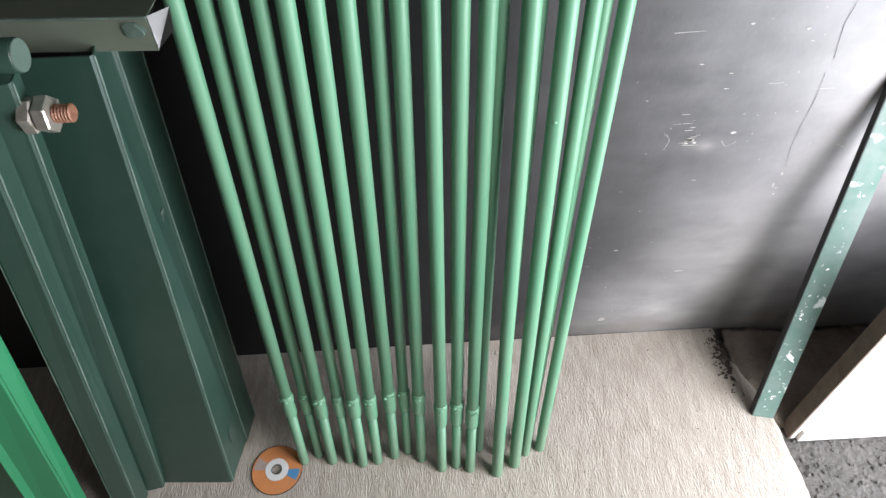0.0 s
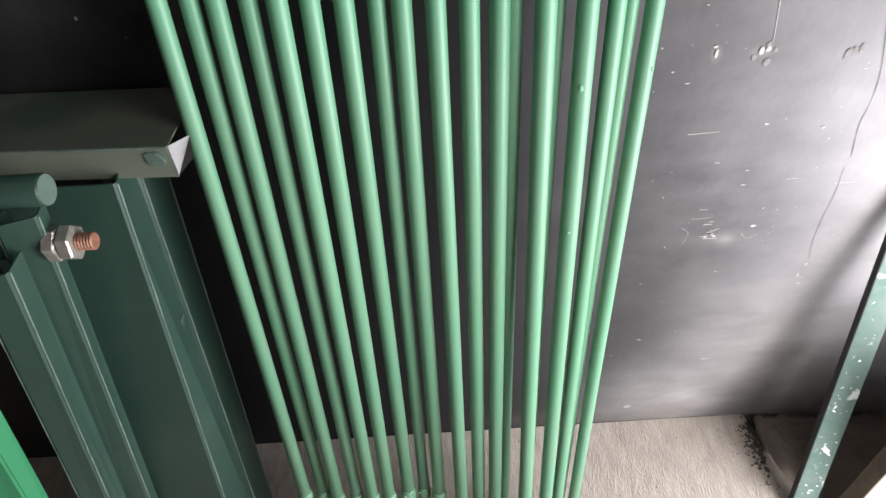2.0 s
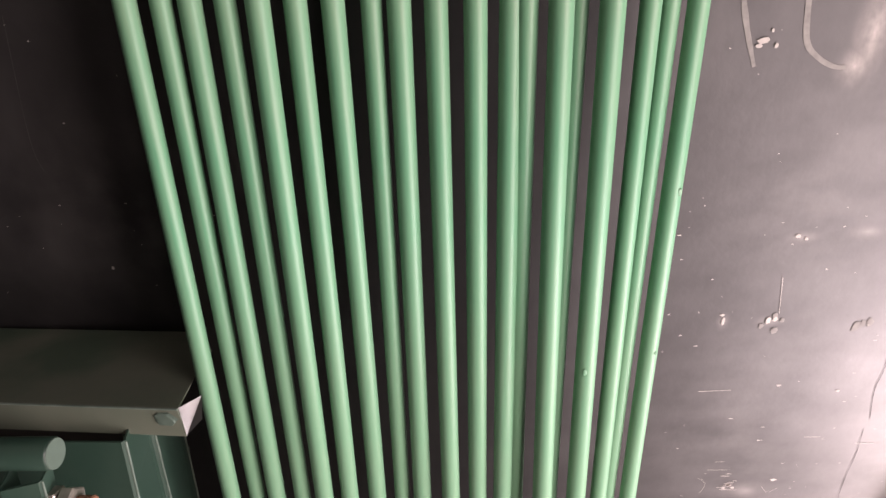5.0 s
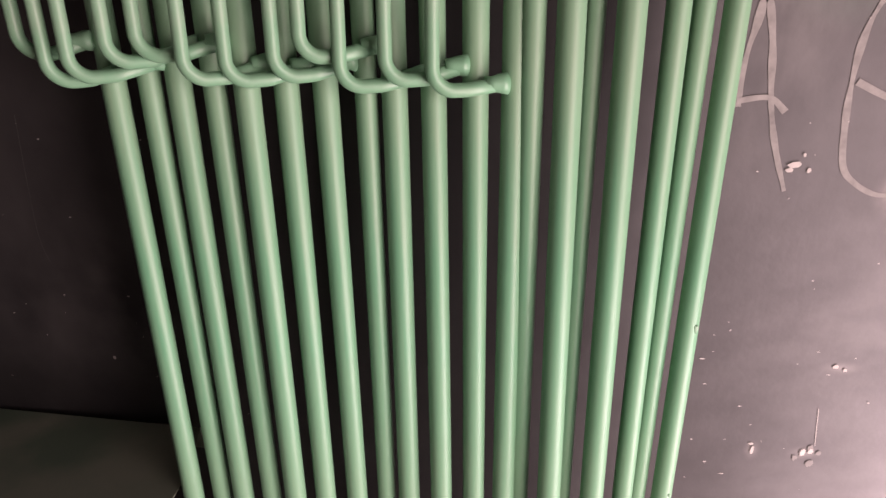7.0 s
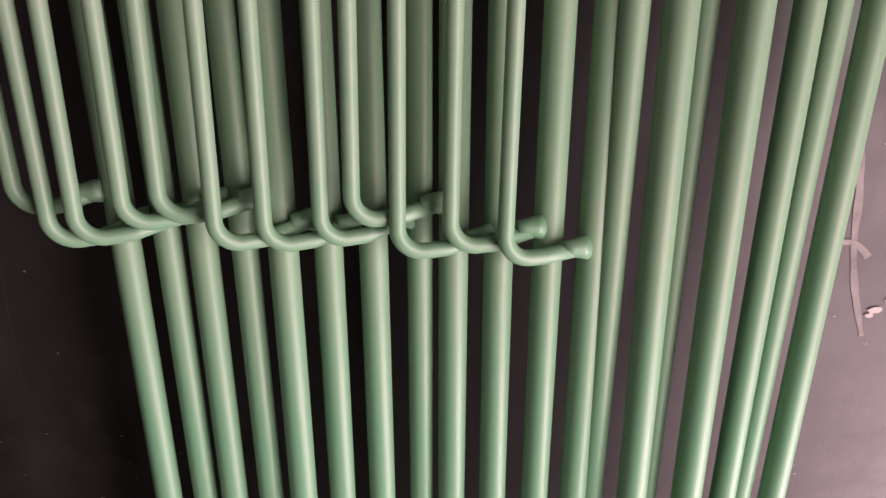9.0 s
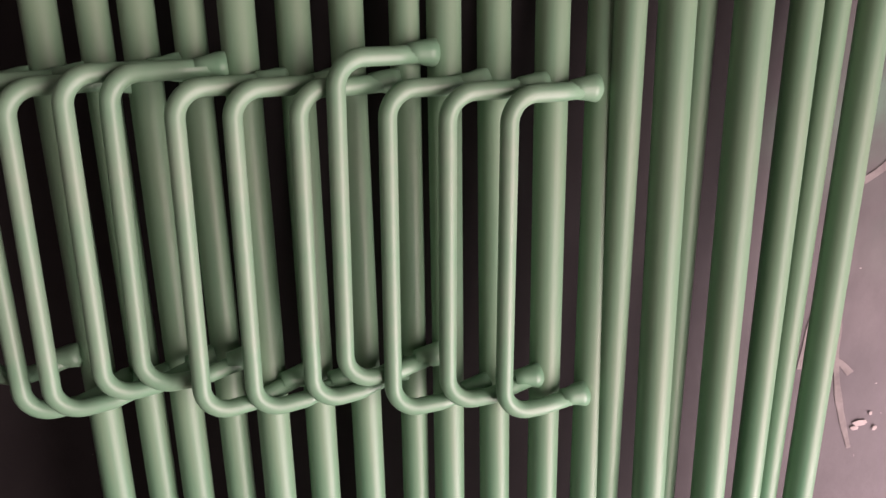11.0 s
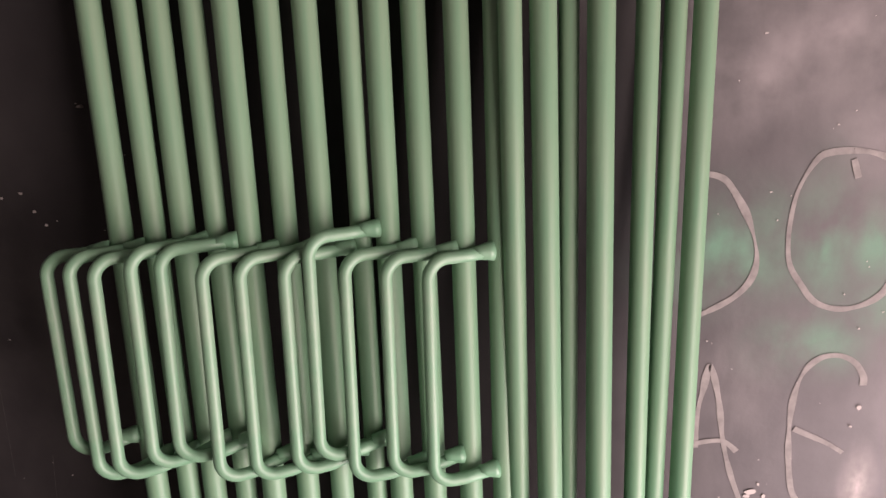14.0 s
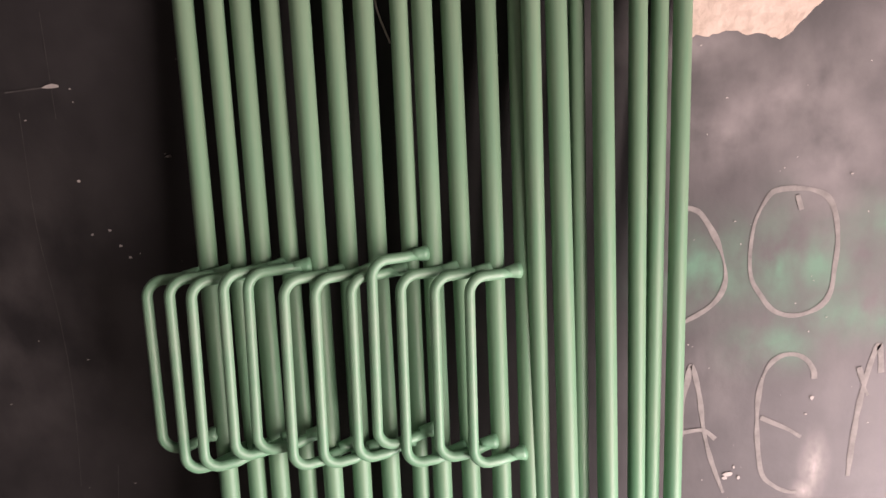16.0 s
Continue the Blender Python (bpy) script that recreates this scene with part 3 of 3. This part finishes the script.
def ring(r0, r1, z0, z1, a0=0.0, a1=360.0, n=64):
    bm = bmesh.new()
    steps = max(3, int(n * (a1 - a0) / 360))
    full = a1 - a0 >= 360
    rows = []
    for k in range(steps + (0 if full else 1)):
        a = radians(a0 + (a1 - a0) * k / steps)
        rows.append([bm.verts.new((r * math.cos(a), r * math.sin(a), z)) for r, z in ((r0, z0), (r1, z0), (r1, z1), (r0, z1))])
    pairs = list(zip(rows, rows[1:])) + ([(rows[-1], rows[0])] if full else [])
    for a, b in pairs:
        for k in range(4):
            bm.faces.new((a[k], a[(k + 1) % 4], b[(k + 1) % 4], b[k]))
    if not full:
        bm.faces.new(rows[0])
        bm.faces.new(rows[-1])
    bmesh.ops.recalc_face_normals(bm, faces=bm.faces)
    return bm


part("abrasive", ring(0.0125, 0.0575, 0.0, 0.0030), disc_rim, disc, "dark gritty abrasive body")
lab = part("label_ring", ring(0.0262, 0.0565, 0.0031, 0.0036), disc_orange, disc, "orange paper label")
part("blue_band", ring(0.0264, 0.052, 0.0037, 0.0041, -13, 17), disc_blue, lab, "blue printed band")
part("faded_band", ring(0.0264, 0.053, 0.0037, 0.0041, 163, 197), disc_grey, lab, "rubbed grey printed band")
part("centre_ring", ring(0.0122, 0.0262, 0.0031, 0.0044), disc_white, disc, "white centre ring")
part("bore", ring(0.0108, 0.0122, 0.0, 0.0050), bare_steel, disc, "steel bore ring")

# ---------------------------------------------------------------- dark green steel sections
def section(bm, low, high, length, t=0.0025):
    """A folded sheet section: an open outline at the foot and one at the top, given thickness."""
    def closed(outline, z):
        pts = [Vector(p) for p in outline]
        inner = []
        for i, p in enumerate(pts):
            tangent = (pts[min(i + 1, len(pts) - 1)] - pts[max(i - 1, 0)]).normalized()
            inner.append(p + t * Vector((-tangent.y, tangent.x)))
        return [bm.verts.new((p.x, p.y, z)) for p in pts + inner[::-1]]
    lo, hi = closed(low, 0), closed(high, length)
    n, m = len(low), len(lo)
    for k in range(m):
        bm.faces.new((lo[k], lo[(k + 1) % m], hi[(k + 1) % m], hi[k]))
    for k in range(n - 1):
        bm.faces.new((lo[k + 1], lo[k], lo[m - 1 - k], lo[m - 2 - k]))
        bm.faces.new((hi[k], hi[k + 1], hi[m - 2 - k], hi[m - 1 - k]))
    bmesh.ops.recalc_face_normals(bm, faces=bm.faces)
    return bm


def steel_section(label, low, high, length, paint, lines=()):
    """A leaning section, with the worn paint along those of its folds that are named by number."""
    at = Vector((*low[0], 0))
    low, high = ([(x - at.x, y - at.y) for x, y in o] for o in (low, high))
    ob = thing("steel_section", at, label, "steel section", "steel sections")
    sheet = part("folded_sheet", section(bmesh.new(), low, high, length), paint, ob)
    for k in lines:
        a, b = Vector((*low[k], 0)), Vector((*high[k], length))
        rnd = random.Random(k)
        steps = 40
        pts = [a.lerp(b, 0.002 + 0.996 * q / steps) for q in range(steps + 1)]
        part("worn_edge", tube(bmesh.new(), pts, [0.0008 + 0.0009 * rnd.random() for _ in pts], 8), edge_paint if paint is dark_paint else paint, sheet,
             "pale worn paint along the fold" if paint is dark_paint else "")
    return sheet


# wide section beside the rods: face to the room, stepped side running back to the wall
WIDE_LOW = [(-0.570, -0.323), (-0.373, -0.334), (-0.369, -0.330), (-0.354, -0.241), (-0.350, -0.236), (-0.341, -0.172), (-0.344, -0.162), (-0.450, -0.152)]
WIDE_HIGH = [(-0.450, -0.233), (-0.258, -0.240), (-0.254, -0.236), (-0.270, -0.154), (-0.266, -0.149), (-0.263, -0.077), (-0.267, -0.067), (-0.373, -0.057)]
sheet = steel_section("wide dark green folded steel section leaning on the wall", WIDE_LOW, WIDE_HIGH, 1.052, dark_paint, (2, 4, 5))
for z, w, along in ((0.115, 0.026, 0.62), (0.29, 0.024, 0.62), (0.50, 0.022, 0.62), (0.74, 0.010, 0.70)):
    k = z / 1.052
    p, q = (Vector((*WIDE_LOW[n], 0)).lerp(Vector((*WIDE_HIGH[n], 1.052)), k) for n in (2, 3))
    rise = (Vector((*WIDE_HIGH[3], 1.052)) - Vector((*WIDE_LOW[3], 0))).normalized()
    side = (q - p).normalized()
    out = side.cross(rise).normalized()
    out = out if out.x > 0 else -out
    at = p.lerp(q, along) - Vector((*WIDE_LOW[0], 0)) + out * 0.0008
    bm = bmesh.new()
    rnd = random.Random(int(z * 100))
    corners = [(-0.017, -w), (-0.006, -w * 1.06), (0.016, -w * 0.9), (0.017, w * 0.3), (0.014, w * 0.85), (-0.004, w), (-0.017, w * 0.8)]
    bm.faces.new([bm.verts.new(at + side * (u + rnd.uniform(-0.001, 0.001)) + rise * v) for u, v in corners])
    bmesh.ops.solidify(bm, geom=bm.faces[:], thickness=0.0004)
    part("tape", bm, tape_mat, sheet, "faded scrap of tape")
# narrower sections standing in front of it
steel_section("narrow dark green folded steel section leaning in the stack",
              [(-0.578, -0.306), (-0.580, -0.342), (-0.575, -0.345), (-0.528, -0.337), (-0.524, -0.333), (-0.523, -0.308)],
              [(-0.360, -0.288), (-0.356, -0.325), (-0.351, -0.328), (-0.313, -0.317), (-0.310, -0.313), (-0.313, -0.288)], 1.075, dark_paint, (1, 4))
steel_section("narrow dark green folded steel section leaning in the stack",
              [(-0.611, -0.348), (-0.612, -0.392), (-0.607, -0.394), (-0.570, -0.390), (-0.566, -0.387), (-0.557, -0.350)],
              [(-0.385, -0.331), (-0.380, -0.372), (-0.375, -0.374), (-0.343, -0.368), (-0.340, -0.363), (-0.340, -0.331)], 1.04, dark_paint, (1, 4))
steel_section("bright green folded steel section leaning at the front of the stack",
              [(-0.845, -0.399), (-0.728, -0.454), (-0.718, -0.443), (-0.662, -0.436), (-0.658, -0.432), (-0.655, -0.402)],
              [(-0.621, -0.382), (-0.524, -0.433), (-0.516, -0.423), (-0.471, -0.414), (-0.468, -0.410), (-0.459, -0.384)], 0.86, bright_paint, (1, 4))

# section laid across the top of the stack
beam = thing("steel_beam", (-0.182, -0.226, 1.045), "dark green folded steel section lying across the top of the stack", "steel section", turn=Matrix.Rotation(radians(-4.5), 4, "Z") @ Matrix.Rotation(radians(-9.5), 4, "X"))
L = 1.1
bm = bmesh.new()
prof = [(0.0, 0.0), (0.0, 0.038), (0.003, 0.041), (0.183, 0.041), (0.187, 0.038), (0.187, 0.006)]
ends = {0: 0.0, 1: -0.004, 2: -0.004, 3: -0.056, 4: -0.058, 5: -0.05}
t = 0.0025
cols = []
for k, (y, z) in enumerate(prof):
    yi, zi = (y + t if k < 2 else (y + t if k == 2 else (y - t if k >= 3 else y))), (z if k in (0, 5) else z - t)
    cols.append((bm.verts.new((ends[k], y, z)), bm.verts.new((-L, y, z)), bm.verts.new((ends[k], yi, zi)), bm.verts.new((-L, yi, zi))))
mid = (bm.verts.new((-0.018, 0.098, 0.041)), bm.verts.new((-L, 0.098, 0.041)), bm.verts.new((-0.020, 0.098, 0.041 - t)), bm.verts.new((-L, 0.098, 0.041 - t)))
cols.insert(3, mid)
for p, q in zip(cols, cols[1:]):
    bm.faces.new((p[0], q[0], q[1], p[1]))
    bm.faces.new((p[2], p[3], q[3], q[2]))
    bm.faces.new((p[0], p[2], q[2], q[0]))
    bm.faces.new((p[1], q[1], q[3], p[3]))
for p in (cols[0], cols[-1]):
    bm.faces.new((p[0], p[1], p[3], p[2]))
bmesh.ops.recalc_face_normals(bm, faces=bm.faces)
part("folded_sheet", bm, dusty_paint, beam)
bm = bmesh.new()
q = [bm.verts.new(c) for c in ((0.001, -0.001, 0.002), (0.020, 0.010, 0.020), (0.015, 0.028, 0.042), (-0.003, 0.002, 0.041))]
bm.faces.new(q)
bmesh.ops.solidify(bm, geom=bm.faces[:], thickness=0.002)
part("end_tab", bm, bare_steel, beam, "bare shiny steel end tab")
part("worn_edge", tube(bmesh.new(), [(-0.004, 0.0, 0.040), (-L, 0.0, 0.040)], 0.0014, 8), edge_paint, beam, "pale worn paint along the fold")
part("weld_spot", blob(bmesh.new(), (-0.022, -0.001, 0.026), 0.010, (1.5, 0.18, 1.0), 0.4, 4), tape_mat, beam, "bare ground weld spot")
tagged(part("timber_batten", solid((-1.4, -0.040, 0.975), (-0.262, -0.0045, 1.033), 0.002), timber), "dark brown timber batten on the wall", "batten", kind="structure")

# round bar and threaded rod lying in front of the stack
bar = thing("round_bar", (-0.302, -0.288, 1.090), "dark green round steel bar lying level across the stack", "steel bar")
part("bar", tube(bmesh.new(), [(0, 0, 0), (-0.003, 0, 0), (-0.9, 0.012, 0.0)], [0.0175, 0.0192, 0.0192], 28), dark_paint, bar, smooth=True)
part("cut_end", tube(bmesh.new(), [(0.0, 0, 0), (0.0012, 0, 0)], [0.0182, 0.0175], 28), tape_mat, bar, "pale painted cut end")
stud = thing("threaded_rod", (-0.267, -0.309, 1.026), "level threaded steel rod with two nuts and a rusty tip", "threaded rod")
bm = bmesh.new()


def thread(bm, x0, x1, r, pitch=0.0036):
    pts, rad = [], []
    n = int((x0 - x1) / pitch)
    for k in range(n):
        for f, h in ((0, -0.0018), (0.5, 0.0)):
            pts.append((x0 - (k + f) * pitch, 0, 0))
            rad.append(r + h)
    return tube(bm, pts, rad, 20)


part("thread", thread(bm, 0.0, -0.045, 0.0108), rust_steel, stud, "rusty screw thread")
part("thread", thread(bmesh.new(), -0.046, -0.105, 0.0108), leg_dark, stud, "dark steel screw thread")
part("shank", tube(bmesh.new(), [(-0.10, 0, 0), (-0.104, 0, 0), (-0.9, 0.02, 0.10)], [0.0125, 0.0150, 0.0150], 24), dark_paint, stud, smooth=True)


def nut(x, w, r, turn):
    bm = bmesh.new()
    prof = [(-w / 2, r * 0.90), (-w / 2 + 0.002, r), (w / 2 - 0.002, r), (w / 2, r * 0.90)]
    rows = [[bm.verts.new((x + px, pr * math.cos(radians(60 * k + turn)), pr * math.sin(radians(60 * k + turn)))) for k in range(6)] for px, pr in prof]
    for a_, b_ in zip(rows, rows[1:]):
        for k in range(6):
            bm.faces.new((a_[k], a_[(k + 1) % 6], b_[(k + 1) % 6], b_[k]))
    bm.faces.new(rows[0])
    bm.faces.new(rows[-1])
    bmesh.ops.recalc_face_normals(bm, faces=bm.faces)
    return bm


part("nut", nut(-0.030, 0.0165, 0.0222, 12), nut_steel, stud, "zinc hexagon nut")
part("nut", nut(-0.048, 0.0165, 0.0215, 38), nut_steel, stud, "zinc hexagon nut")

# ---------------------------------------------------------------- leg, panel and crumbs by the slab edge
foot, head = Vector((0.852, -0.250, 0.0)), Vector((0.932, -0.030, 0.714))
d = (head - foot).normalized()
head = foot + d * ((-0.012 - foot.y) / d.y)
x = (Vector((1, -0.15, 0)) - d * Vector((1, -0.15, 0)).dot(d)).normalized()
turn = Matrix((x, d.cross(x), d)).transposed().to_4x4()
leg = thing("angle_leg", foot, "leaning steel angle with flaking pale green paint", "steel angle", turn=turn)
ln = (head - foot).length
flange = part("front_flange", solid((-0.024, -0.0025, 0.0), (0.024, 0.0025, ln), 0.0008), leg_paint, leg)
part("side_flange", solid((-0.0265, -0.003, 0.002), (-0.0243, 0.016, ln - 0.01), 0.0006), leg_dark, leg, "side flange with its shade put into a near-black colour")
rnd = random.Random(9)
flakes = [(0.010, 0.185, 0.016, 0.004)] + [(rnd.uniform(0.0012, 0.005), rnd.uniform(0.02, 0.75), rnd.uniform(0.0015, 0.006), rnd.uniform(-0.017, 0.017)) for _ in range(46)]
for w, z, h, px in flakes:
    bm = bmesh.new()
    tilt = rnd.uniform(-0.8, 0.8)
    ringv = []
    for k in range(9):
        r_, a_ = rnd.uniform(0.35, 1), k * 2 * math.pi / 9
        u_, v_ = w * r_ * math.cos(a_), h * r_ * math.sin(a_)
        ringv.append(bm.verts.new((max(-0.0205, min(0.0205, px + u_ + tilt * v_)), -0.0031, z + v_)))
    bm.faces.new(ringv)
    part("paint_flake", bm, disc_white if w > 0.004 else tape_light, flange, "bare pale flake")

panel = thing("white_panel", (0.922, -0.272, -0.055), "upright white board with a brown edge standing on the earth", "board")
slant = Matrix(((1, 0, 0.06, 0), (0, 1, 0, 0), (0, 0, 1, 0), (0, 0, 0, 1)))
part("board", solid((0.0, -0.012, 0.0), (0.42, 0.012, 0.52), 0.001, slant), panel_white, panel)
part("edge_strip", solid((-0.006, -0.0125, 0.0), (-0.0005, 0.026, 0.52), 0.001, slant), panel_edge, panel, "brown raw edge")
part("bottom_rail", solid((0.012, -0.022, 0.004), (0.41, -0.0125, 0.045), 0.002, slant), panel_white, panel)

rnd = random.Random(31)
bm = bmesh.new()
for _ in range(330):
    s = min(0.0062, abs(rnd.gauss(0.0004, 0.0019)) + 0.0005)
    yy = -0.09 + rnd.gauss(0, 0.045)
    xx = 0.808 - 0.12 * (yy + 0.06) + rnd.gauss(0, 0.014)
    if yy > -0.008:
        continue
    v = bmesh.ops.create_icosphere(bm, subdivisions=1, radius=s)["verts"]
    for p in v:
        p.co = Vector((p.co.x * rnd.uniform(0.7, 1.5), p.co.y * rnd.uniform(0.7, 1.3), p.co.z * rnd.uniform(0.5, 1.0))) + Vector((xx, yy, s * 0.3 if xx < 0.822 else -0.010))
tagged(part("dark_crumbs", bm, crumb), "dark crumbs of broken mortar on the slab edge", "crumbs", kind="stuff")
bm = bmesh.new()
for _ in range(420):
    s = rnd.uniform(0.0015, 0.006)
    blob_at = (rnd.uniform(0.89, 1.28), rnd.uniform(-0.75, -0.29), -0.055 + s * 0.3)
    v = bmesh.ops.create_icosphere(bm, subdivisions=1, radius=s)["verts"]
    for p in v:
        p.co = p.co * rnd.uniform(0.7, 1.2) + Vector(blob_at)
tagged(part("gravel", bm, dirt), "loose dark grit and pebbles on the earth", "gravel", kind="stuff")
bm = bmesh.new()
for _ in range(160):
    s = rnd.uniform(0.0006, 0.0022)
    v = bmesh.ops.create_icosphere(bm, subdivisions=1, radius=s)["verts"]
    at = Vector((rnd.uniform(-0.35, 0.8), rnd.uniform(-0.55, -0.01), s * 0.5))
    for p in v:
        p.co = p.co * rnd.uniform(0.7, 1.3) + at
tagged(part("floor_grit", bm, mortar), "fine grit scattered on the concrete floor", "grit", kind="stuff")
